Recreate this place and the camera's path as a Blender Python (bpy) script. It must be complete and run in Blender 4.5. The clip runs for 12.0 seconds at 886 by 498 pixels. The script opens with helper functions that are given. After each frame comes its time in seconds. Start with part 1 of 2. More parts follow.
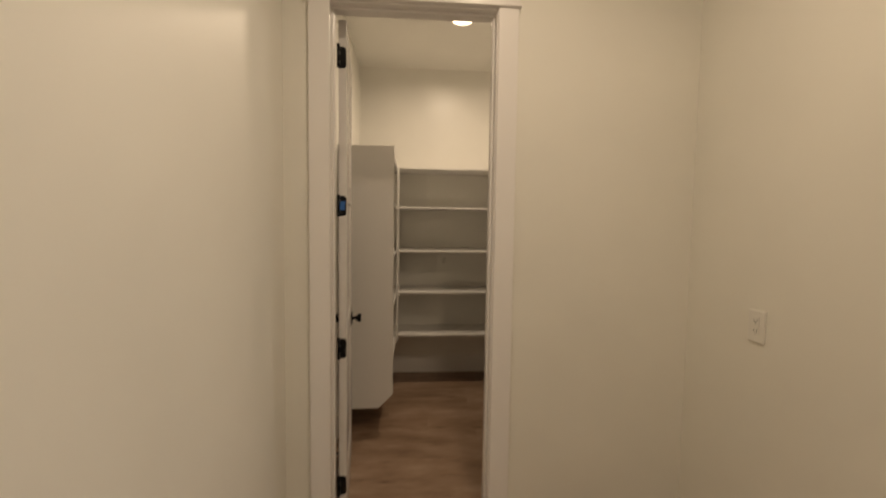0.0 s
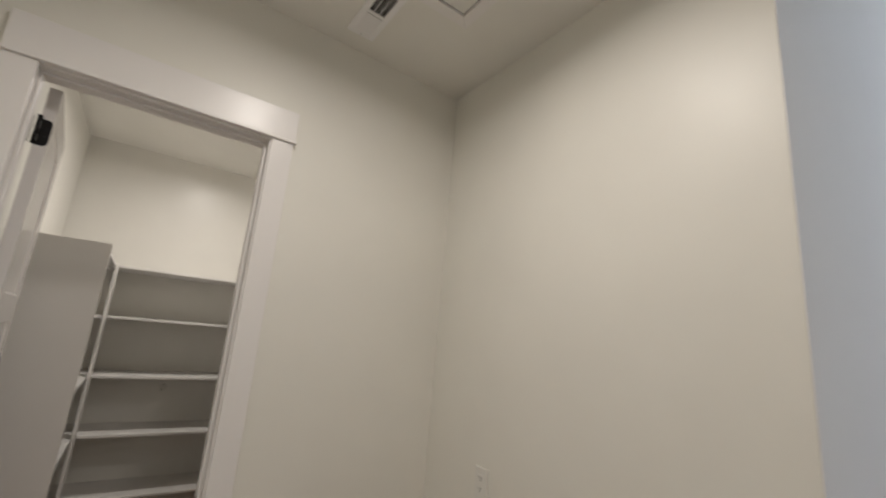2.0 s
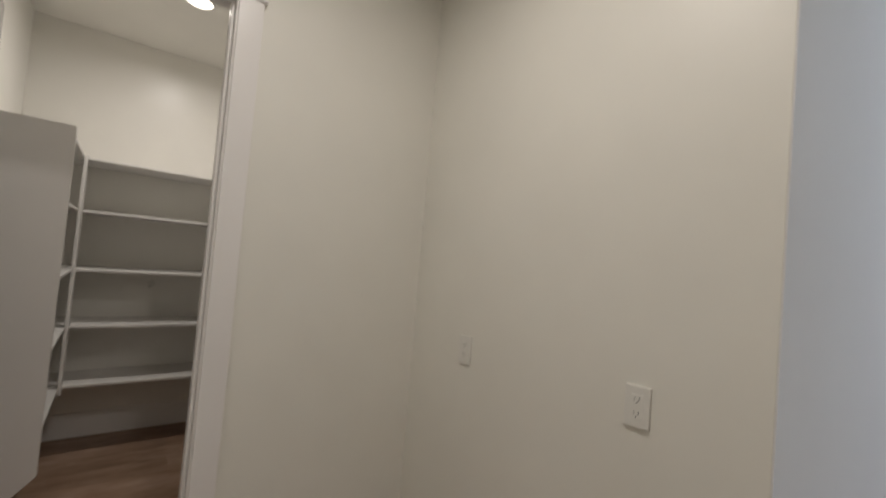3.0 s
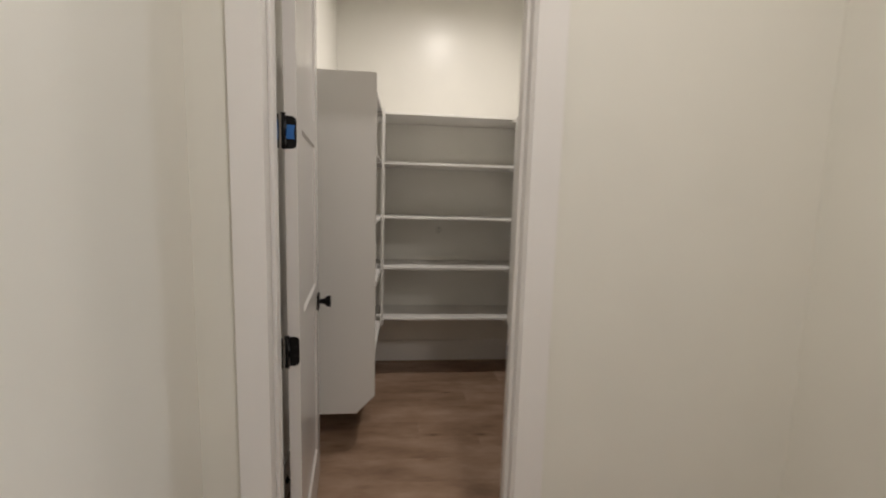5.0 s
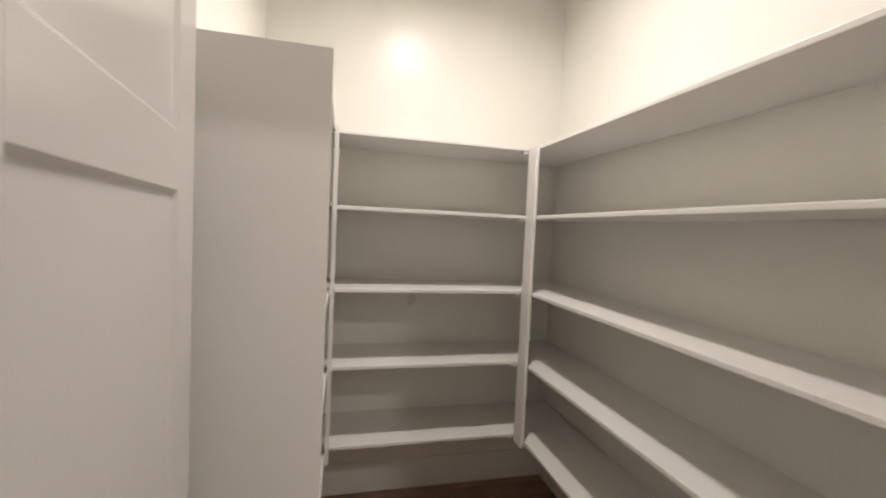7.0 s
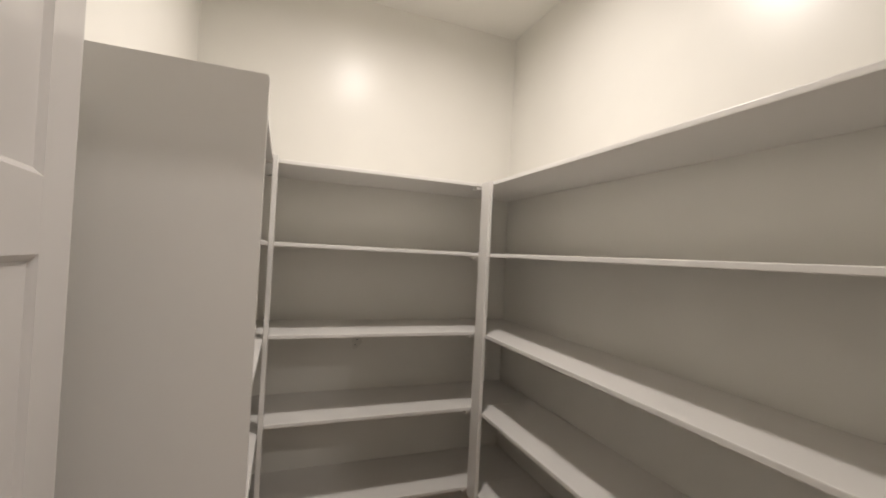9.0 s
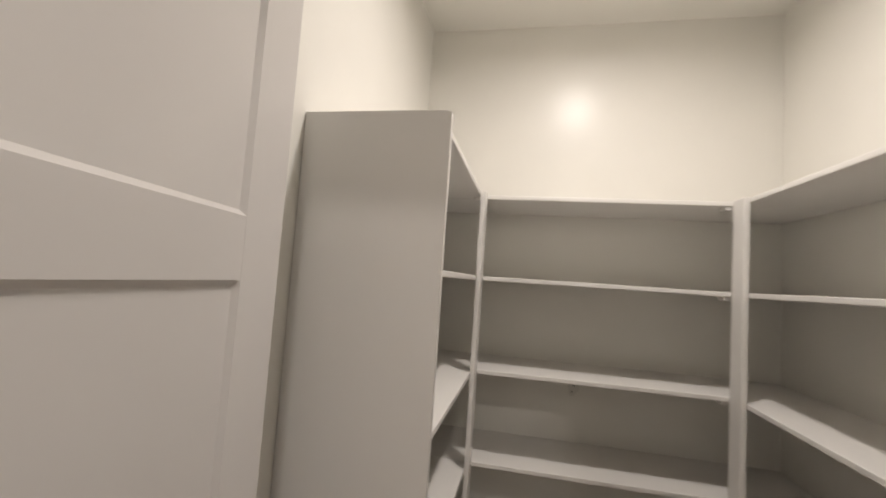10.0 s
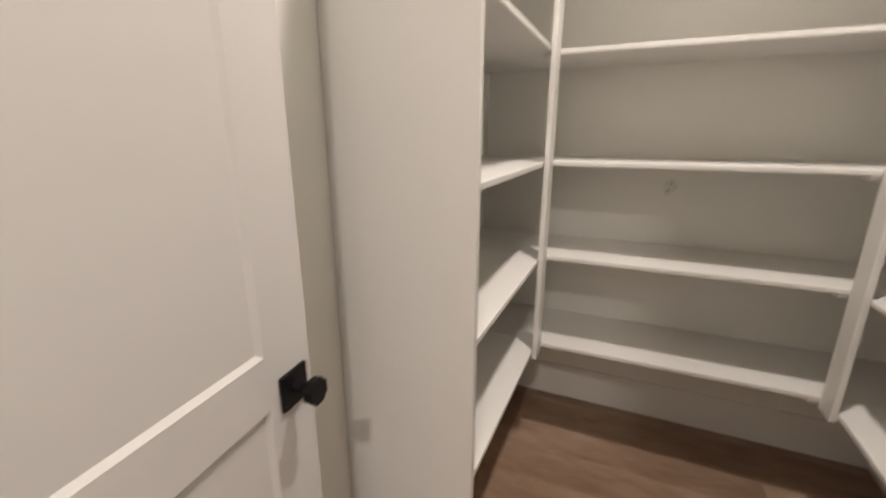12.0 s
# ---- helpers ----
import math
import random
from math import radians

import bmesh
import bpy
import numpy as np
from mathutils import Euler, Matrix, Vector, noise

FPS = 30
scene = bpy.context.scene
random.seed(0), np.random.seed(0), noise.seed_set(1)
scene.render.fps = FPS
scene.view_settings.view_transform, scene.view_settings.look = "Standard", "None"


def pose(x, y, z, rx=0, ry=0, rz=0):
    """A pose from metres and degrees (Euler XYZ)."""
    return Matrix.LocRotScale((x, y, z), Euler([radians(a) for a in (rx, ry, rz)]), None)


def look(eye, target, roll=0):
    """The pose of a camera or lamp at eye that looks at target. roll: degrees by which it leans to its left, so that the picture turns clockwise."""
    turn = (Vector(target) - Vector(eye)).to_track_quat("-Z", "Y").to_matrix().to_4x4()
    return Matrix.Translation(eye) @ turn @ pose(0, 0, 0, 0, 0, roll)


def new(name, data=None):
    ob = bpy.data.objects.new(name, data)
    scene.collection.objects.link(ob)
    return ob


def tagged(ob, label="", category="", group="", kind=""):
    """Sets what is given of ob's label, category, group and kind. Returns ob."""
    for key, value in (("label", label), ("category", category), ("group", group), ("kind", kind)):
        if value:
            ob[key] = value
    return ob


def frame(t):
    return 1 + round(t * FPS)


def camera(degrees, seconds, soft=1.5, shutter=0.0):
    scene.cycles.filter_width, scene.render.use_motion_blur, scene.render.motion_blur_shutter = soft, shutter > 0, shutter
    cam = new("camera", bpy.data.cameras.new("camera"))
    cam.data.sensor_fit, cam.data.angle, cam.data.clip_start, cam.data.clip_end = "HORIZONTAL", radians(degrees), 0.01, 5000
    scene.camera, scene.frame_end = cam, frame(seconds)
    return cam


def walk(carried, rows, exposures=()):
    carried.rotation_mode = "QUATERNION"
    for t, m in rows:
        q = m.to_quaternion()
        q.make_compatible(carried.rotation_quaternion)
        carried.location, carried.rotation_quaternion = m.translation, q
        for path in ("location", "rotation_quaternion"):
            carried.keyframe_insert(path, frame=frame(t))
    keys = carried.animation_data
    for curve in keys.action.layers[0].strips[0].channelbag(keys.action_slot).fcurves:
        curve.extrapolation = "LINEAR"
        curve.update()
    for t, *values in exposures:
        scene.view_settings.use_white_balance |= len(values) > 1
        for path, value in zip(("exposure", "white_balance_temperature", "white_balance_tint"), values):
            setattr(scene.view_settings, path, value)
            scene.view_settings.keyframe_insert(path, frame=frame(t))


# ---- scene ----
cam = camera(93.4, 12.0, soft=1.8, shutter=0.5)
PATH = [
    (0, (0.598, 0.197, 1.511), (0.746, 2.188, 1.389), 0.8),
    (0.5, (0.609, 0.303, 1.577), (0.935, 2.274, 1.666), 3.1),
    (1, (0.625, 0.305, 1.653), (1.261, 2.174, 1.975), 4.7),
    (1.5, (0.643, 0.287, 1.698), (1.547, 2.012, 2.156), 5.2),
    (2, (0.659, 0.286, 1.682), (1.773, 1.891, 2.112), 5.0),
    (2.5, (0.682, 0.304, 1.616), (1.919, 1.855, 1.869), 4.7),
    (2.7, (0.694, 0.307, 1.566), (1.947, 1.856, 1.744), 4.8),
    (4.3, (0.598, 0.506, 1.389), (1.226, 2.388, 1.139), 1.5),
    (4.5, (0.604, 0.595, 1.396), (1.09, 2.519, 1.15), 1.7),
    (5, (0.604, 0.868, 1.404), (0.806, 2.843, 1.164), 1.6),
    (5.5, (0.535, 1.245, 1.397), (0.551, 3.229, 1.149), 1.5),
    (6, (0.491, 1.573, 1.427), (0.531, 3.563, 1.223), 1.7),
    (6.5, (0.527, 1.826, 1.501), (0.718, 3.811, 1.345), 2.2),
    (7, (0.506, 1.945, 1.566), (0.98, 3.885, 1.473), 2.6),
    (7.5, (0.476, 2.01, 1.62), (1.231, 3.862, 1.592), 3.0),
    (7.7, (0.473, 2.018, 1.622), (1.342, 3.82, 1.63), 3.0),
    (9.3, (0.556, 2.105, 1.64), (1.126, 4.022, 1.69), 3.0),
    (9.5, (0.583, 2.131, 1.639), (0.816, 4.116, 1.724), 2.7),
    (10, (0.664, 2.18, 1.637), (0.267, 4.135, 1.777), 3.9),
    (10.5, (0.798, 2.254, 1.639), (0.153, 4.141, 1.785), 5.2),
    (11, (0.842, 2.268, 1.544), (0.234, 4.171, 1.441), 4.4),
    (11.5, (0.812, 2.302, 1.461), (0.166, 4.163, 1.11), 2.5),
    (12, (0.757, 2.309, 1.368), (-0.025, 4.07, 0.831), 0.0),
]
EXPOSURES = [
    (0.0, -0.98, 8800, 13), (0.5, -0.96, 7600, 12), (1.0, -0.85, 6700, 10), (1.5, -0.85, 6350, 9), (2.0, -0.90, 6300, 9),
    (2.7, -1.05, 6300, 9), (4.5, -0.6, 6350, 9), (5.0, -0.54, 6350, 9), (5.5, -0.36, 6350, 9), (6.0, -0.25, 6350, 10), (6.5, -0.02, 6350, 10),
    (7.5, -0.22, 6400, 10), (9.5, -0.40, 6400, 11), (10.5, -0.40, 6400, 11), (11.0, -0.30, 6450, 11), (12.0, 0.36, 6500, 11),
]
walk(cam, [(t, look(eye, target, roll)) for t, eye, target, roll in PATH], EXPOSURES)


# ---- light, exposure ----
world = bpy.data.worlds.new("sky")
world.use_nodes = True
scene.world = world
wt = world.node_tree
sky = wt.nodes.new("ShaderNodeTexSky")
sky.sky_type, sky.sun_disc = "NISHITA", False
sky.sun_elevation, sky.sun_rotation = radians(35), radians(160)
wt.nodes["Background"].inputs["Strength"].default_value = 0.12
wt.links.new(sky.outputs[0], wt.nodes["Background"].inputs["Color"])


def lamp(name, at, size, watts, colour, aim=None, shape="DISK", size_y=0.0, spread=180):
    data = bpy.data.lights.new(name, "AREA")
    data.shape, data.size, data.energy, data.color = shape, size, watts, colour
    data.spread = radians(spread)
    if size_y:
        data.size_y = size_y
    ob = new(name, data)
    ob.matrix_world = look(at, aim) if aim else pose(*at)
    return ob


WARM, NEUTRAL = (1.0, 0.905, 0.828), (1.0, 0.91, 0.84)
PANTRY_LAMP, HALL_LAMP, HALL_FILL_LAMP, NEXT_LAMP = (0.955, 3.355), (0.985, 1.00), (0.95, -0.79), (5.40, -1.90)
lamp("pantry_downlight_beam", (*PANTRY_LAMP, 3.000), 0.13, 20.5, NEUTRAL, spread=168)
lamp("hall_downlight_beam", (*HALL_LAMP, 3.016), 0.15, 22.0, WARM, spread=165)
# Added lamp behind the walker, out of view, to brighten the partition wall.
lamp("hall_downlight_beam", (*HALL_FILL_LAMP, 3.016), 0.17, 9.0, WARM)
lamp("next_room_downlight_beam", (*NEXT_LAMP, 4.488), 0.08, 130, (0.80, 0.88, 1.0))
# daylight in the window of the room beside the hall
lamp("window_daylight", (5.94, -2.1, 1.75), 2.2, 14, (0.72, 0.81, 1.0), aim=(0.0, -2.1, 1.75), shape="RECTANGLE", size_y=2.2)


# ---- materials ----
def nodes_of(name):
    m = bpy.data.materials.new(name)
    m.use_nodes = True
    return m, m.node_tree.nodes, m.node_tree.links, m.node_tree.nodes["Principled BSDF"]


def coords(n, l, scale=(1, 1, 1), kind="Object"):
    tc, mp = n.new("ShaderNodeTexCoord"), n.new("ShaderNodeMapping")
    mp.inputs["Scale"].default_value = scale
    l.new(tc.outputs[kind], mp.inputs["Vector"])
    return mp.outputs["Vector"]


def noise_node(n, l, vec, scale, detail=3.0, rough=0.5):
    t = n.new("ShaderNodeTexNoise")
    t.inputs["Scale"].default_value, t.inputs["Detail"].default_value, t.inputs["Roughness"].default_value = scale, detail, rough
    l.new(vec, t.inputs["Vector"])
    return t.outputs["Fac"]


def ramp(n, l, fac, stops):
    r = n.new("ShaderNodeValToRGB")
    el = r.color_ramp.elements
    while len(el) < len(stops):
        el.new(0.5)
    for e, (p, c) in zip(el, stops):
        e.position, e.color = p, (*c, 1)
    l.new(fac, r.inputs["Fac"])
    return r.outputs["Color"]


def paint(name, colour, rough, peel=0.0, peel_scale=160.0, vary=0.03, spec=0.5):
    """Painted surface: faint roller texture, and slow drifts of tone and sheen."""
    m, n, l, b = nodes_of(name)
    v = coords(n, l)
    slow = noise_node(n, l, v, 1.7, 3)
    lo, hi = [c * (1 - vary) for c in colour], [min(1, c * (1 + vary)) for c in colour]
    l.new(ramp(n, l, slow, ((0.3, lo), (0.7, hi))), b.inputs["Base Color"])
    mid = noise_node(n, l, v, 9, 4)
    mr = n.new("ShaderNodeMapRange")
    mr.inputs["To Min"].default_value, mr.inputs["To Max"].default_value = rough * 0.95, rough * 1.05
    l.new(mid, mr.inputs["Value"])
    l.new(mr.outputs["Result"], b.inputs["Roughness"])
    b.inputs["Specular IOR Level"].default_value = spec
    if peel:
        bump = n.new("ShaderNodeBump")
        bump.inputs["Strength"].default_value, bump.inputs["Distance"].default_value = peel, 0.0012
        l.new(noise_node(n, l, v, peel_scale, 2), bump.inputs["Height"])
        l.new(bump.outputs["Normal"], b.inputs["Normal"])
    return m


def plain(name, colour, rough, metal=0.0, emit=0.0):
    m, n, l, b = nodes_of(name)
    b.inputs["Base Color"].default_value = (*colour, 1)
    b.inputs["Roughness"].default_value, b.inputs["Metallic"].default_value = rough, metal
    if emit:
        b.inputs["Emission Color"].default_value = (1.0, 0.86, 0.68, 1)
        b.inputs["Emission Strength"].default_value = emit
    return m


def oak_floor():
    """Brushed oak planks: long grain, darker cathedral streaks, small knots, tone by plank."""
    m, n, l, b = nodes_of("oak_plank")
    oi = n.new("ShaderNodeObjectInfo")
    shift = n.new("ShaderNodeVectorMath")
    shift.operation = "SCALE"
    shift.inputs["Scale"].default_value = 37.0
    l.new(oi.outputs["Random"], shift.inputs[0])
    tc, add = n.new("ShaderNodeTexCoord"), n.new("ShaderNodeVectorMath")
    l.new(tc.outputs["Object"], add.inputs[0])
    l.new(shift.outputs["Vector"], add.inputs[1])

    def stretched(scale):
        mp = n.new("ShaderNodeMapping")
        mp.inputs["Scale"].default_value = scale
        l.new(add.outputs["Vector"], mp.inputs["Vector"])
        return mp.outputs["Vector"]
    grain = noise_node(n, l, stretched((4, 34, 3)), 2.0, 6, 0.6)
    broad = noise_node(n, l, stretched((1.6, 4.2, 1)), 1.7, 5, 0.62)
    base = ramp(n, l, broad, ((0.26, (0.190, 0.116, 0.075)), (0.47, (0.305, 0.200, 0.135)), (0.72, (0.430, 0.308, 0.226))))
    fine = ramp(n, l, grain, ((0.3, (0.90, 0.88, 0.86)), (0.6, (1, 1, 1))))
    mul = n.new("ShaderNodeMixRGB")
    mul.blend_type = "MULTIPLY"
    mul.inputs["Fac"].default_value = 0.7
    l.new(base, mul.inputs["Color1"])
    l.new(fine, mul.inputs["Color2"])
    vor = n.new("ShaderNodeTexVoronoi")
    vor.inputs["Scale"].default_value = 1.0
    l.new(stretched((2.6, 7.5, 1)), vor.inputs["Vector"])
    knot = ramp(n, l, vor.outputs["Distance"], ((0.03, (0.25, 0.19, 0.15)), (0.08, (0.68, 0.62, 0.57)), (0.20, (1, 1, 1))))
    mul2 = n.new("ShaderNodeMixRGB")
    mul2.blend_type = "MULTIPLY"
    mul2.inputs["Fac"].default_value = 0.85
    l.new(mul.outputs["Color"], mul2.inputs["Color1"])
    l.new(knot, mul2.inputs["Color2"])
    tone = n.new("ShaderNodeHueSaturation")
    mr = n.new("ShaderNodeMapRange")
    mr.inputs["To Min"].default_value, mr.inputs["To Max"].default_value = 0.955, 1.045
    l.new(oi.outputs["Random"], mr.inputs["Value"])
    l.new(mr.outputs["Result"], tone.inputs["Value"])
    l.new(mul2.outputs["Color"], tone.inputs["Color"])
    l.new(tone.outputs["Color"], b.inputs["Base Color"])
    b.inputs["Roughness"].default_value = 0.42
    bump = n.new("ShaderNodeBump")
    bump.inputs["Strength"].default_value, bump.inputs["Distance"].default_value = 0.25, 0.001
    l.new(grain, bump.inputs["Height"])
    l.new(bump.outputs["Normal"], b.inputs["Normal"])
    return m


WALL = paint("wall_paint", (0.795, 0.776, 0.706), 0.44, peel=0.10)
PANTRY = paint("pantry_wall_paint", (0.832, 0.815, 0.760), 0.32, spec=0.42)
CEIL = paint("ceiling_paint", (0.81, 0.793, 0.738), 0.75, peel=0.3)
TRIM = paint("trim_enamel", (0.82, 0.795, 0.768), 0.32, peel=0.02, peel_scale=60, vary=0.008)
# Same paint as the trim; the door's weaker light is put into its colour.
DOOR = paint("door_enamel_dimmed", (0.715, 0.690, 0.666), 0.20, peel=0.02, peel_scale=60, vary=0.008)
SHELF = paint("shelf_enamel", (0.828, 0.808, 0.772), 0.38, peel=0.05, peel_scale=90, vary=0.01)
DAYWALL = paint("next_room_paint", (0.80, 0.79, 0.77), 0.85, peel=0.2, vary=0.01, spec=0.2)
OAK = oak_floor()
SUBFLOOR = plain("plank_joint", (0.05, 0.03, 0.02), 0.9)
BLACK = paint("matt_black_metal", (0.009, 0.0085, 0.009), 0.42, peel=0.05, peel_scale=300, vary=0.2, spec=0.14)
STEEL = plain("brushed_steel", (0.55, 0.54, 0.52), 0.35, metal=1.0)
TAPE = paint("blue_masking_tape", (0.02, 0.13, 0.42), 0.6, peel=0.4, peel_scale=260, vary=0.1)
PLASTIC = paint("white_plastic", (0.77, 0.755, 0.70), 0.3, vary=0.01)
SLOT = plain("dark_slot", (0.02, 0.018, 0.016), 0.6)
VENTWHITE = paint("vent_enamel", (0.86, 0.85, 0.84), 0.35, vary=0.01)
VENTDARK = plain("duct_dark", (0.03, 0.03, 0.03), 0.8)
GLOW = plain("lamp_lens", (0.9, 0.9, 0.88), 0.4, emit=9.0)
PATCH = paint("patch_filler", (0.73, 0.715, 0.66), 0.6, peel=0.3, vary=0.05)


# ---- building blocks ----
def boxes(*spans, bevel=0.0, seg=2):
    """One bmesh from spans (x0, x1, y0, y1, z0, z1)."""
    bm = bmesh.new()
    for x0, x1, y0, y1, z0, z1 in spans:
        m = Matrix.Translation(((x0 + x1) / 2, (y0 + y1) / 2, (z0 + z1) / 2)) @ Matrix.Diagonal((x1 - x0, y1 - y0, z1 - z0, 1))
        bmesh.ops.create_cube(bm, size=1, matrix=m)
    if bevel:
        bmesh.ops.bevel(bm, geom=bm.edges[:], offset=bevel, segments=seg, profile=0.5, affect="EDGES")
    return bm


def prism(outline, axis, a, b, bevel=0.0):
    """A closed outline of 2D points, drawn out along an axis from a to b."""
    put = {"x": lambda p, d: (d, p[0], p[1]), "y": lambda p, d: (p[0], d, p[1]), "z": lambda p, d: (p[0], p[1], d)}[axis]
    bm = bmesh.new()
    lo, hi = [bm.verts.new(put(p, a)) for p in outline], [bm.verts.new(put(p, b)) for p in outline]
    bm.faces.new(lo), bm.faces.new(hi)
    for i in range(len(lo)):
        j = (i + 1) % len(lo)
        bm.faces.new((lo[i], lo[j], hi[j], hi[i]))
    bmesh.ops.recalc_face_normals(bm, faces=bm.faces[:])
    if bevel:
        bmesh.ops.bevel(bm, geom=bm.edges[:], offset=bevel, segments=2, profile=0.5, affect="EDGES")
    return bm


def lathe(profile, axis="y", steps=28, smooth=True):
    """Turned body: (distance along the axis, radius) pairs."""
    bm = bmesh.new()
    rings = []
    for d, r in profile:
        ring = []
        for k in range(steps):
            a = 2 * math.pi * (k + 0.5) / steps
            c, s = r * math.cos(a), r * math.sin(a)
            ring.append(bm.verts.new({"x": (d, c, s), "y": (c, d, s), "z": (c, s, d)}[axis]))
        rings.append(ring)
    for p, q in zip(rings, rings[1:]):
        for k in range(steps):
            f = bm.faces.new((p[k], p[(k + 1) % steps], q[(k + 1) % steps], q[k]))
            f.smooth = smooth
    bm.faces.new(rings[0]), bm.faces.new(rings[-1])
    bmesh.ops.recalc_face_normals(bm, faces=bm.faces[:])
    return bm


def mesh_of(name, bm, material):
    me = bpy.data.meshes.new(name)
    bm.to_mesh(me)
    bm.free()
    me.materials.append(material)
    return me


def part(name, bm, material, parent, label="", at=None):
    ob = new(name, mesh_of(name, bm, material))
    ob.parent = parent
    if at is not None:
        ob.matrix_basis = at
    return tagged(ob, label)


def thing(name, label, category, at=None, group="", kind=""):
    ob = new(name)
    if at is not None:
        ob.matrix_basis = at
    return tagged(ob, label, category, group, kind)


def structure(name, bm, material, label, category):
    return tagged(new(name, mesh_of(name, bm, material)), label, category, kind="structure")


# ---- the shell ----
XL, XR = 0.048, 1.887            # hall side walls
PL, PR = 0.085, 1.815            # pantry side walls
YF, YB = 2.040, 2.150            # hall face and pantry face of the wall between
YE = 4.370                       # pantry back wall
YS = -1.69                       # hall end behind the walker
H, HP = 3.026, 3.010             # ceilings of hall and pantry
J0, J1, JT = 0.243, 0.955, 2.432  # clear doorway
END = 0.587                      # where the hall's side wall stops
T = 0.12

structure("wall_between", boxes((XL - T, J0 - 0.018, YF, YB, 0, H), (J1 + 0.018, XR + T, YF, YB, 0, H), (J0 - 0.018, J1 + 0.018, YF, YB, JT + 0.018, H)), WALL,
          "cream painted partition wall with a doorway through it", "wall")
structure("wall_hall_west", boxes((XL - T, XL, YS - T, YF, 0, H)), WALL, "cream satin painted hall wall", "wall")
structure("wall_hall_east", boxes((XR, XR + T, END, YF, 0, H + 0.1)), WALL, "cream painted hall wall ending in an outside corner", "wall")
structure("wall_hall_south", boxes((XL, XR, YS - T, YS, 0, H)), WALL, "plain cream wall closing the hall", "wall")
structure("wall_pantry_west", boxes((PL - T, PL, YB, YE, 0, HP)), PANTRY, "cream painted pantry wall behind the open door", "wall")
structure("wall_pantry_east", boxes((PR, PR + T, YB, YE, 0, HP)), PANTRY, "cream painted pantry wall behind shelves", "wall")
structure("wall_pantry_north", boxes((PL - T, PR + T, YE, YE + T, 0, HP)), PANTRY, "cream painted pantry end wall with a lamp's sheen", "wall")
structure("ceiling_pantry", boxes((PL - T, PR + T, YB, YE + T, HP, HP + 0.16)), CEIL, "flat cream painted pantry ceiling", "ceiling")
structure("ceiling_hall", boxes((XL - T, XR, YS - T, YB - 0.002, H, H + 0.1)), CEIL, "flat cream painted hall ceiling", "ceiling")
HN = 4.5
structure("ceiling_next_room", boxes((XR, 6.1, -3.6, END + T, HN, HN + 0.1)), CEIL, "plain high ceiling of the daylit room beside the hall", "ceiling")
structure("wall_next_room_north", boxes((XR + 0.002, 6.0, END - 0.004, END, 0, HN), (XR + T, 6.0, END, END + T, 0, HN), (XR, XR + T, END + 0.001, END + T, H + 0.1, HN)), DAYWALL, "white wall in cool daylight", "wall")
structure("wall_next_room_east", boxes((6.0, 6.1, -3.6, -3.2, 0, HN), (6.0, 6.1, -1.0, END + T, 0, HN), (6.0, 6.1, -3.2, -1.0, 0, 0.6), (6.0, 6.1, -3.2, -1.0, 2.9, HN)), DAYWALL,
          "white wall with a window opening", "wall")
structure("wall_next_room_south", boxes((XR, 6.0, -3.6, -3.5, 0, HN)), DAYWALL, "white wall in cool daylight", "wall")
structure("wall_next_room_west", boxes((XR - T, XR, -3.5, YS, 0, HN), (XR - T, XR, YS, END, H + 0.1, HN)), DAYWALL, "white wall beside and above the hall opening", "wall")
structure("floor", boxes((-0.3, 6.1, -3.6, 4.5, -0.12, -0.012)), SUBFLOOR, "dark underlay beneath the oak planks", "floor")

# ---- doorway trim ----
CW = 0.087
CL, CR, HT = J0 + 0.002, J1 + 0.006, 2.440
casing = thing("trim", "white painted flat door casing with a tall head board", "door trim", kind="structure")
part("side_casing", boxes((CL - CW, CL, YF - 0.018, YF, 0, HT), bevel=0.0015), TRIM, casing)
part("side_casing", boxes((CR, CR + CW, YF - 0.018, YF, 0, HT), bevel=0.0015), TRIM, casing)
part("head_board", boxes((CL - CW - 0.004, CR + CW + 0.004, YF - 0.021, YF, HT + 0.012, HT + 0.143), bevel=0.0015), TRIM, casing)
part("head_bead", boxes((CL - CW - 0.011, CR + CW + 0.011, YF - 0.030, YF, HT, HT + 0.012), bevel=0.004), TRIM, casing)
part("jamb", boxes((J0 - 0.018, J0, YF - 0.004, YB + 0.004, 0, JT), bevel=0.002), TRIM, casing)
part("jamb", boxes((J1, J1 + 0.018, YF - 0.004, YB + 0.004, 0, JT), bevel=0.002), TRIM, casing)
part("head_jamb", boxes((J0 - 0.018, J1 + 0.018, YF - 0.004, YB + 0.004, JT, JT + 0.018), bevel=0.002), TRIM, casing)
part("door_stop", boxes((J0, J0 + 0.011, YF + 0.03, YB - 0.036, 0, JT - 0.011), bevel=0.003), TRIM, casing)
part("door_stop", boxes((J1 - 0.011, J1, YF + 0.03, YB - 0.036, 0, JT - 0.011), bevel=0.003), TRIM, casing)
part("door_stop", boxes((J0, J1, YF + 0.03, YB - 0.036, JT - 0.011, JT), bevel=0.003), TRIM, casing)
part("strike_plate", boxes((J1 - 0.0025, J1 + 0.001, YB - 0.032, YB + 0.006, 0.875, 0.935), bevel=0.001), BLACK, casing, "black strike plate")
part("side_casing", boxes((CR, CR + CW, YB, YB + 0.018, 0, HT), bevel=0.0015), TRIM, casing)
part("head_board", boxes((PL + 0.002, CR + CW + 0.004, YB, YB + 0.021, HT, HT + 0.143), bevel=0.0015), TRIM, casing)

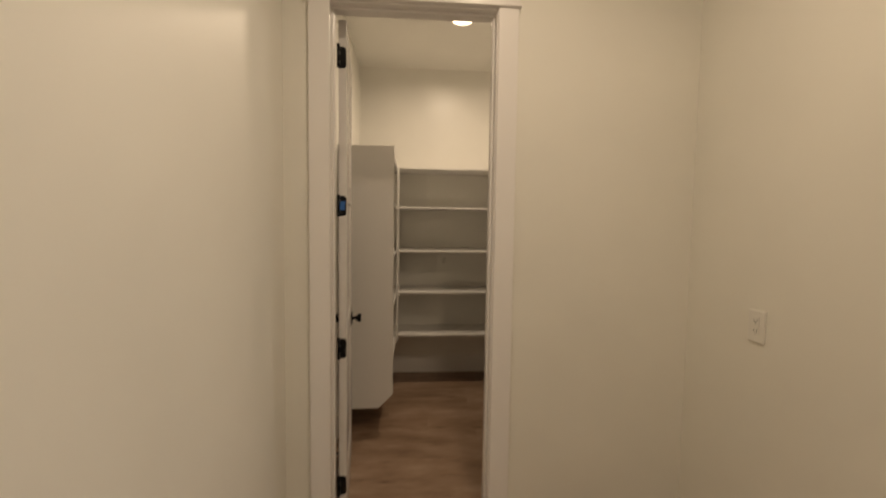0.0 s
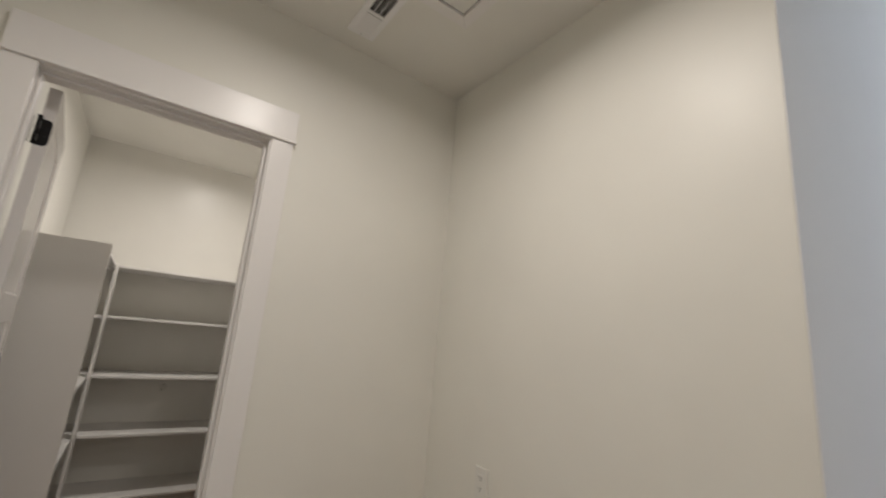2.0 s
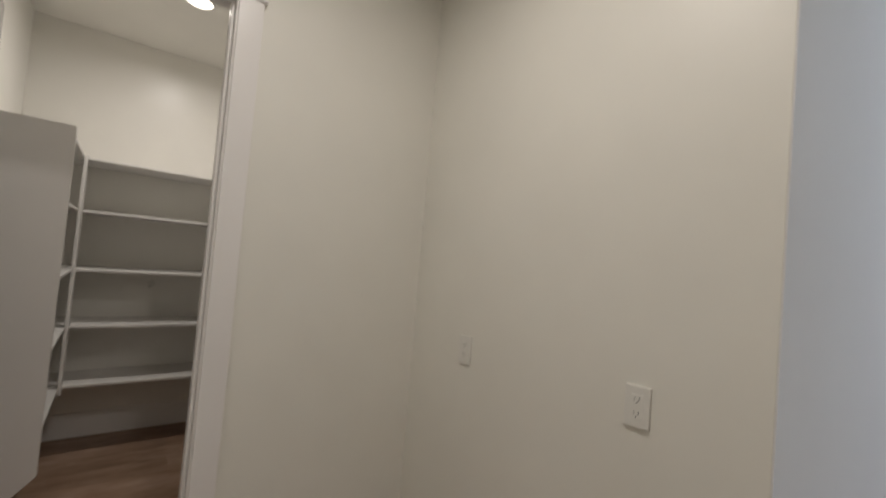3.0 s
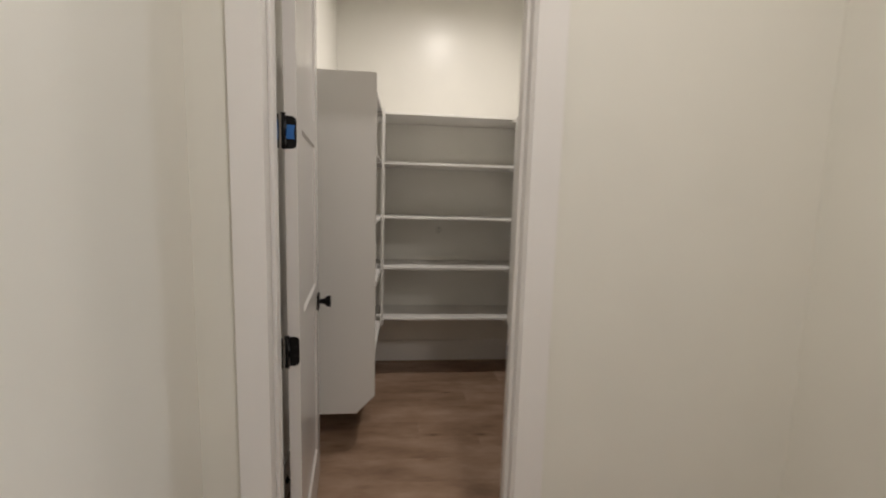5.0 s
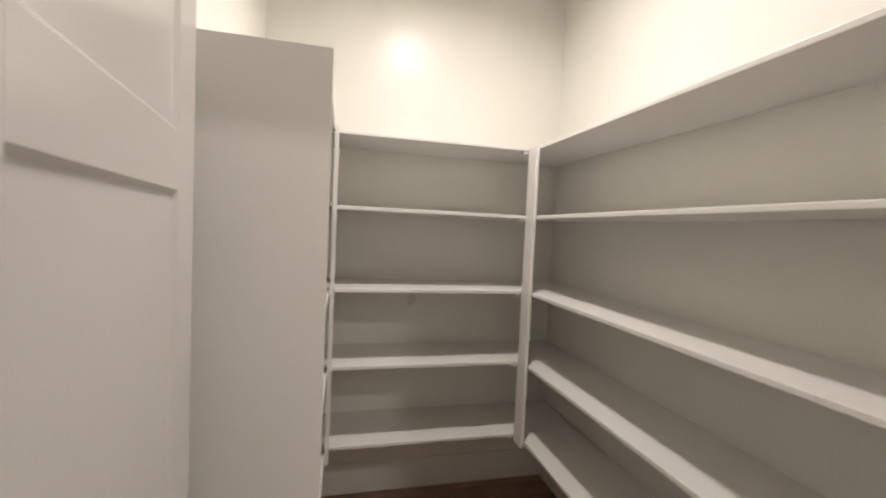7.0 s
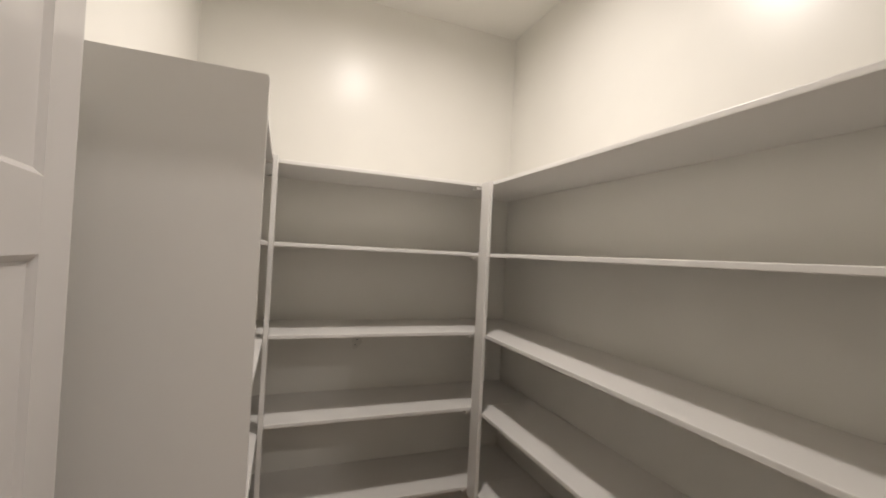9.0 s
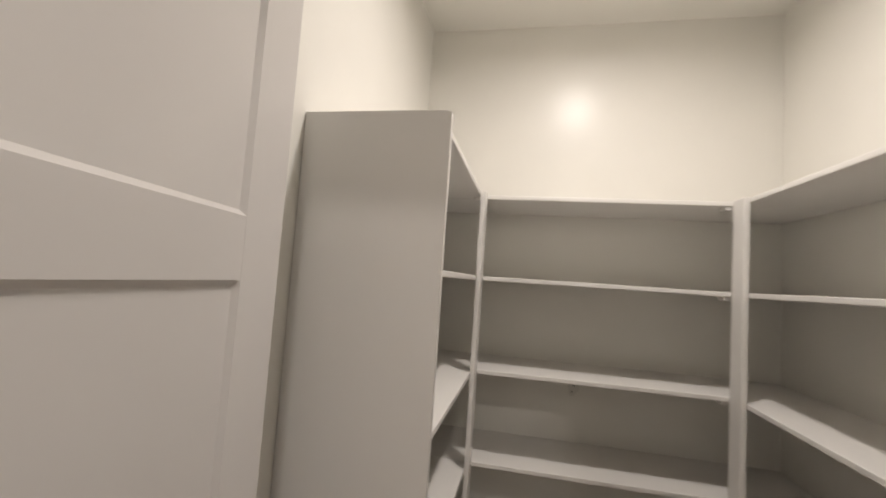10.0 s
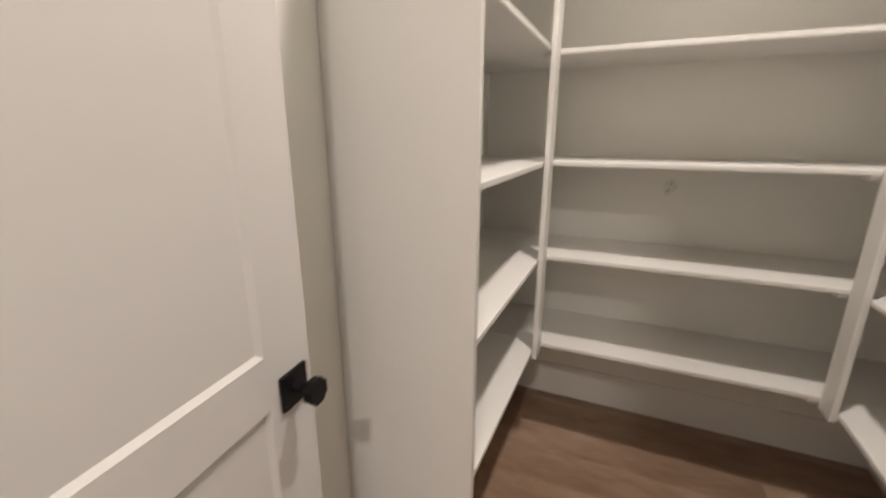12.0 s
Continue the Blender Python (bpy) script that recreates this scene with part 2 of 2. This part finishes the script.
base = thing("baseboard", "tall flat white painted baseboard along the walls", "baseboard", kind="structure")
BH = 0.183
part("board", boxes((CR + CW + 0.001, XR - 0.014, YF - 0.014, YF, 0, BH), bevel=0.002), TRIM, base)
part("board", boxes((XR - 0.014, XR, END, YF, 0, BH), bevel=0.002), TRIM, base)
part("board", boxes((XL + 0.014, CL - CW - 0.001, YF - 0.014, YF, 0, BH), bevel=0.002), TRIM, base)
part("board", boxes((XL, XL + 0.014, YS, YF, 0, BH), bevel=0.002), TRIM, base)
part("board", boxes((PL, PR, YE - 0.011, YE, 0, BH), bevel=0.004), SHELF, base)
part("board", boxes((PL, PL + 0.011, YB, YE - 0.011, 0, BH), bevel=0.004), SHELF, base)
part("board", boxes((PR - 0.011, PR, YB, YE - 0.011, 0, BH), bevel=0.004), SHELF, base)


# ---- the open door ----
U0, DW, DT, DH = 0.013, 0.713, 0.036, 2.414
PIN, SWING = (0.2575, 2.163), 96.2
SW = 0.119
RAILS = ((0.0, 0.20), (0.888, 0.991), (1.601, 1.701), (2.300, DH))


def recess(u0, u1, z0, z1, depth=0.008, slope=0.009):
    """A door panel: flat field set back on both faces, with a sloped edge all round."""
    bm = bmesh.new()
    for y, s in ((-DT, 1), (0.0, -1)):
        out = [bm.verts.new((u, y + s * 0.0005, z)) for u, z in ((u0, z0), (u1, z0), (u1, z1), (u0, z1))]
        inn = [bm.verts.new((u, y + s * depth, z)) for u, z in ((u0 + slope, z0 + slope), (u1 - slope, z0 + slope), (u1 - slope, z1 - slope), (u0 + slope, z1 - slope))]
        bm.faces.new(inn)
        for i in range(4):
            bm.faces.new((out[i], out[(i + 1) % 4], inn[(i + 1) % 4], inn[i]))
    bmesh.ops.recalc_face_normals(bm, faces=bm.faces[:])
    return bm


door = thing("door_1", "white painted three-panel door standing open into the pantry", "door", pose(*PIN, 0.012, 0, 0, SWING), kind="structure")
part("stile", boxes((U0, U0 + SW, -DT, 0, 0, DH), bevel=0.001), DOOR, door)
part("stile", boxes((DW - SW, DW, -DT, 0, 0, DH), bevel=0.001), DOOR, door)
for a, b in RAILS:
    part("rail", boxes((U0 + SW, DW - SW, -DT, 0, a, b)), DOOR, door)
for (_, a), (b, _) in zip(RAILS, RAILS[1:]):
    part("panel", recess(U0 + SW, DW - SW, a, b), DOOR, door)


def rounded(w, h, r):
    """Outline of a plate from (0, -h/2) to (w, h/2), with the far corners rounded."""
    pts = [(0, -h / 2), (w - r, -h / 2)]
    pts += [(w - r + r * math.sin(a), -h / 2 + r - r * math.cos(a)) for a in (radians(d) for d in (22, 45, 68, 90))]
    pts += [(w - r + r * math.cos(a), h / 2 - r + r * math.sin(a)) for a in (radians(d) for d in (0, 22, 45, 68, 90))]
    pts += [(0, h / 2)]
    return pts


def hinge(z, taped):
    h = part("hinge", lathe([(-0.0495, 0.004), (-0.0475, 0.0066), (0.0475, 0.0066), (0.048, 0.004), (0.050, 0.004), (0.0505, 0.0078), (0.0535, 0.0078), (0.054, 0.005)], "z", 16), BLACK, door,
             "matt black butt hinge" + (" with blue masking tape" if taped else ""), pose(0, 0, z))
    # the leaf on the door's edge reaches back to the pin; the other is let into the jamb
    part("leaf", prism([(-y + 0.001, k) for y, k in rounded(0.036, 0.095, 0.015)], "x", U0 - 0.0015, U0 + 0.002), BLACK, h)
    part("web", boxes((0.0, U0 + 0.001, -0.004, 0.0, -0.0475, 0.0475)), BLACK, h)
    turn = pose(0, 0, 0, 0, 0, -SWING)
    part("leaf", prism([(-y, k) for y, k in rounded(0.045, 0.095, 0.015)], "x", J0 - PIN[0] - 0.002, J0 - PIN[0] + 0.0015), BLACK, h, at=turn)
    for k in (-0.026, 0.020):
        part("worn_knuckle", boxes((-0.0012, 0.0012, -0.0072, -0.006, k - 0.012, k + 0.012)), STEEL, h, "bare worn steel knuckle", at=pose(0, 0, 0, 0, 0, -25))
    for k, y in ((-0.039, -0.012), (-0.014, -0.024), (0.014, -0.024), (0.039, -0.012)):
        part("screw", lathe([(-0.0012, 0.0026), (0.0, 0.0036)], "x", 10), BLACK, h, at=pose(U0 - 0.0015, y, k))
    if taped:
        strip = [(-0.0290, -0.020), (-0.0045, -0.019), (-0.0065, 0.006), (-0.0085, 0.022), (-0.0312, 0.021), (-0.0275, 0.001)]
        part("tape", prism(strip, "x", U0 - 0.0034, U0 - 0.0028), TAPE, h, "torn strip of blue masking tape")
        strip = [(-0.026, -0.024), (-0.011, -0.024), (-0.010, 0.010), (-0.014, 0.030), (-0.039, 0.030), (-0.036, 0.0)]
        part("tape", prism(strip, "x", J0 - PIN[0] + 0.0021, J0 - PIN[0] + 0.0027), TAPE, h, "torn strip of blue masking tape", at=turn)
    return h


for z, taped in ((2.247, False), (1.574, True), (0.900, False), (0.225, False)):
    hinge(z, taped)

KZ, KU = 0.900, 0.656
for side in (-1, 1):
    y = -DT if side < 0 else 0.0
    knob = part("knob", lathe([(0, 0.013), (0.012, 0.0115), (0.024, 0.0115), (0.030, 0.014), (0.042, 0.0255), (0.0575, 0.0275), (0.0595, 0.0255)], "y", 8, smooth=False), BLACK, door,
                "matt black turned door knob", at=pose(KU, y, KZ) @ Matrix.Diagonal((1, side, 1, 1)))
    part("rose", boxes((-0.035, 0.035, 0.0, 0.008, -0.035, 0.035), bevel=0.0015), BLACK, knob, "square matt black backplate")
part("latch_plate", boxes((DW - 0.001, DW + 0.0015, -0.030, -0.005, KZ - 0.028, KZ + 0.028), bevel=0.0005), BLACK, door, "black latch faceplate")


# ---- door stop behind the door ----
stop = thing("door_stop", "small black wall-mounted door stop on the baseboard behind the door", "door stop", pose(PL + 0.011, 2.72, 0.090))
part("base", lathe([(0.0, 0.016), (0.005, 0.016), (0.007, 0.012)], "x", 20), BLACK, stop)
part("rod", lathe([(0.006, 0.005), (0.055, 0.005)], "x", 14), BLACK, stop)
part("rubber_tip", lathe([(0.053, 0.007), (0.055, 0.010), (0.066, 0.010), (0.070, 0.007)], "x", 18), SLOT, stop, "dark rubber tip")


# ---- pantry shelving ----
TOPS = (2.011, 1.658, 1.263, 0.885, 0.491)
TH = 0.018
XFL, YFB, XFR = 0.461, 3.977, 1.459      # front edges of the three runs
PY = 3.889                               # faces of the corner posts


def support(x0, x1, y0, y1, z, run):
    part("support", boxes((x0, x1, y0, y1, z - TH - 0.015, z - TH - 0.0005), bevel=0.001), SHELF, run, "small white cleat under a shelf")


west = thing("shelf_unit", "white painted shelf run with a clipped end panel", "shelving", group="pantry shelving")
part("end_panel", prism([(PL + 0.002, 0.184), (0.368, 0.184), (0.470, 0.287), (0.470, 2.034), (0.463, 2.041), (PL + 0.002, 2.041)], "y", 3.134, 3.153, bevel=0.0012), SHELF, west, "tall panel with a clipped lower corner")
for z in TOPS:
    part("shelf", boxes((PL + 0.002, XFL, 3.154, YFB - 0.001, z - TH, z - (0.001 if z == TOPS[0] else 0)), bevel=0.0025), SHELF, west)
    support(XFL - 0.030, XFL - 0.002, PY + 0.040, PY + 0.070, z, west)
part("post", boxes((XFL + 0.001, XFL + 0.020, PY, YFB - 0.001, 0.452, TOPS[0] + 0.001), bevel=0.0018), SHELF, west)

north = thing("shelf_unit", "white painted shelf run across the pantry's end wall", "shelving", group="pantry shelving")
for z in TOPS:
    part("shelf", boxes((PL + 0.002, PR - 0.002, YFB, YE - 0.001, z - TH, z), bevel=0.0025), SHELF, north)
    support(XFR - 0.045, XFR - 0.020, YFB + 0.006, YFB + 0.05, z, north)

east = thing("shelf_unit", "white painted shelf run along the pantry's long wall", "shelving", group="pantry shelving")
for z in TOPS:
    part("shelf", boxes((XFR, PR - 0.002, YB + 0.022, YFB - 0.001, z - TH, z), bevel=0.0025), SHELF, east)
part("post", boxes((XFR - 0.020, XFR - 0.001, PY, YFB - 0.001, 0.452, TOPS[0] + 0.001), bevel=0.0018), SHELF, east)


# ---- ceiling fittings ----
def downlight(at, label):
    d = thing("downlight", label, "ceiling light", pose(at[0], at[1], at[2]), group="recessed downlights")
    part("trim_ring", lathe([(0.0, 0.088), (-0.004, 0.087), (-0.008, 0.080), (-0.006, 0.074), (0.0, 0.073)], "z", 40), VENTWHITE, d)
    part("lens", lathe([(-0.001, 0.0735), (-0.0035, 0.072), (-0.004, 0.03)], "z", 40), GLOW, d, "glowing frosted lens")


downlight((*PANTRY_LAMP, HP), "lit round recessed downlight in the pantry ceiling")
downlight((*HALL_LAMP, H), "unseen lit round recessed downlight in the hall ceiling")
# Fitting for the added fill lamp behind the walker.
downlight((*HALL_FILL_LAMP, H), "unseen lit round recessed downlight in the hall ceiling")
downlight((*NEXT_LAMP, HN), "lit round recessed downlight in the high ceiling of the next room")

VX0, VX1, VY0, VY1 = 1.166, 1.292, 1.605, 1.926
vent = thing("ceiling_vent", "white metal ceiling register with angled slats", "air vent", pose((VX0 + VX1) / 2, (VY0 + VY1) / 2, H))
vw, vl = (VX1 - VX0) / 2, (VY1 - VY0) / 2
bm = boxes((-vw, -vw + 0.026, -vl, vl, -0.007, 0), (vw - 0.026, vw, -vl, vl, -0.007, 0), (-vw + 0.026, vw - 0.026, -vl, -vl + 0.030, -0.007, 0),
           (-vw + 0.026, vw - 0.026, vl - 0.030, vl, -0.007, 0), (-vw + 0.026, vw - 0.026, -0.008, 0.008, -0.007, 0))
part("frame", bm, VENTWHITE, vent)
part("backing", boxes((-vw + 0.02, vw - 0.02, -vl + 0.02, vl - 0.02, -0.0015, -0.0005)), VENTDARK, vent, "dark duct opening")
count = 22
for k in range(count):
    y = -vl + 0.034 + (2 * vl - 0.068) * k / (count - 1)
    if abs(y) > 0.011:
        lean, half = (-30, 0.0043) if y > 0 else (40, 0.0046)
        part("slat", boxes((-vw + 0.024, vw - 0.024, -half, half, -0.0004, 0.0004)), VENTWHITE, vent, at=pose(0, y, -0.0052, lean))
for x in (-0.013, 0.013):
    part("rib", boxes((x - 0.001, x + 0.001, -vl + 0.030, -0.008, -0.0048, -0.0018)), VENTWHITE, vent)
for y in (-vl + 0.013, vl - 0.013):
    part("screw", lathe([(-0.0085, 0.002), (-0.0075, 0.004), (-0.007, 0.0042)], "z", 12), STEEL, vent, at=pose(0, y, 0))

HX0, HX1, HY0, HY1 = 1.08, 1.565, 0.90, 1.566
hatch = thing("attic_hatch", "white painted attic hatch with a mitred trim frame", "hatch", pose(0, 0, H))
w = 0.050
part("trim_board", prism([(HX0, HY1), (HX1, HY1), (HX1 - w, HY1 - w), (HX0 + w, HY1 - w)], "z", -0.016, 0, bevel=0.002), TRIM, hatch)
part("trim_board", prism([(HX0, HY0), (HX1, HY0), (HX1 - w, HY0 + w), (HX0 + w, HY0 + w)], "z", -0.016, 0, bevel=0.002), TRIM, hatch)
part("trim_board", prism([(HX1, HY0), (HX1, HY1), (HX1 - w, HY1 - w), (HX1 - w, HY0 + w)], "z", -0.016, 0, bevel=0.002), TRIM, hatch)
part("trim_board", prism([(HX0, HY0), (HX0, HY1), (HX0 + w, HY1 - w), (HX0 + w, HY0 + w)], "z", -0.016, 0, bevel=0.002), TRIM, hatch)
part("hatch_panel", boxes((HX0 + w + 0.005, HX1 - w - 0.005, HY0 + w + 0.005, HY1 - w - 0.005, -0.006, -0.001), bevel=0.001), CEIL, hatch, "flat lift-out panel")
part("gap", boxes((HX0 + w, HX1 - w, HY0 + w, HY1 - w, -0.0009, -0.0003)), VENTDARK, hatch, "dark joint round the panel")


# ---- wall plates ----
def receptacle(y, z):
    """Plate on the hall's side wall, its face towards -x."""
    p = thing("outlet", "white duplex outlet with a plain plate on the hall wall", "electrical outlet", pose(XR, y, z), group="hall outlets")
    part("plate", boxes((-0.009, 0, -0.036, 0.036, -0.058, 0.058), bevel=0.0015), PLASTIC, p)
    part("insert", boxes((-0.0105, -0.006, -0.0165, 0.0165, -0.0335, 0.0335), bevel=0.001), PLASTIC, p)
    for k in (-0.0195, 0.0195):
        x = -0.0111
        part("slot", boxes((x, x + 0.002, -0.0075, -0.0055, k - 0.002, k + 0.007)), SLOT, p)
        part("slot", boxes((x, x + 0.002, 0.0055, 0.0075, k - 0.002, k + 0.006)), SLOT, p)
        part("slot", boxes((x, x + 0.002, -0.002, 0.002, k - 0.010, k - 0.006), bevel=0.0008), SLOT, p)
    part("screw", lathe([(-0.0105, 0.002), (-0.0095, 0.003), (-0.009, 0.0032)], "x", 10), PLASTIC, p)


receptacle(1.642, 1.146)
receptacle(0.896, 1.144)


mark = thing("wall_patch", "small smudged drywall patch with two screw holes", "wall patch", pose(0.918, YE, 1.139))
part("smudge", prism([(0.026 * (1 + 0.25 * math.sin(3 * a + 1)) * math.cos(a), 0.034 * (1 + 0.2 * math.sin(2 * a)) * math.sin(a)) for a in (2 * math.pi * k / 18 for k in range(18))], "y", -0.0012, 0), PATCH, mark)
for x, z in ((0.004, 0.016), (-0.005, -0.014)):
    part("hole", lathe([(-0.0022, 0.002), (-0.001, 0.0036)], "y", 10), SLOT, mark, "dark screw hole", at=pose(x, 0, z))


# ---- floor planks ----
PW, PLEN = 0.19, 1.83
plank_meshes = {}


def plank_mesh(length):
    key = round(length, 3)
    if key not in plank_meshes:
        plank_meshes[key] = mesh_of("plank", boxes((0, length - 0.0003, 0, PW - 0.0004, -0.011, 0), bevel=0.0007, seg=1), OAK)
    return plank_meshes[key]


floor = bpy.data.objects["floor"]
rng = random.Random(7)
row = 0
while row < 42:
    y = -3.48 + PW * row
    first = XR - 0.06 if y < YS - 0.1 else XL - 0.06
    last = XR + 0.06 if y > END - 0.02 else 5.97
    x = -0.15 - rng.choice((0.3, 0.6, 0.95, 1.25, 1.5))
    while x < last:
        a, b = max(x, first), min(x + PLEN, last)
        if b - a > 0.04:
            ob = new("plank", plank_mesh(b - a))
            ob.parent = floor
            ob.location = (a, y, 0.0)
        x += PLEN
    row += 1
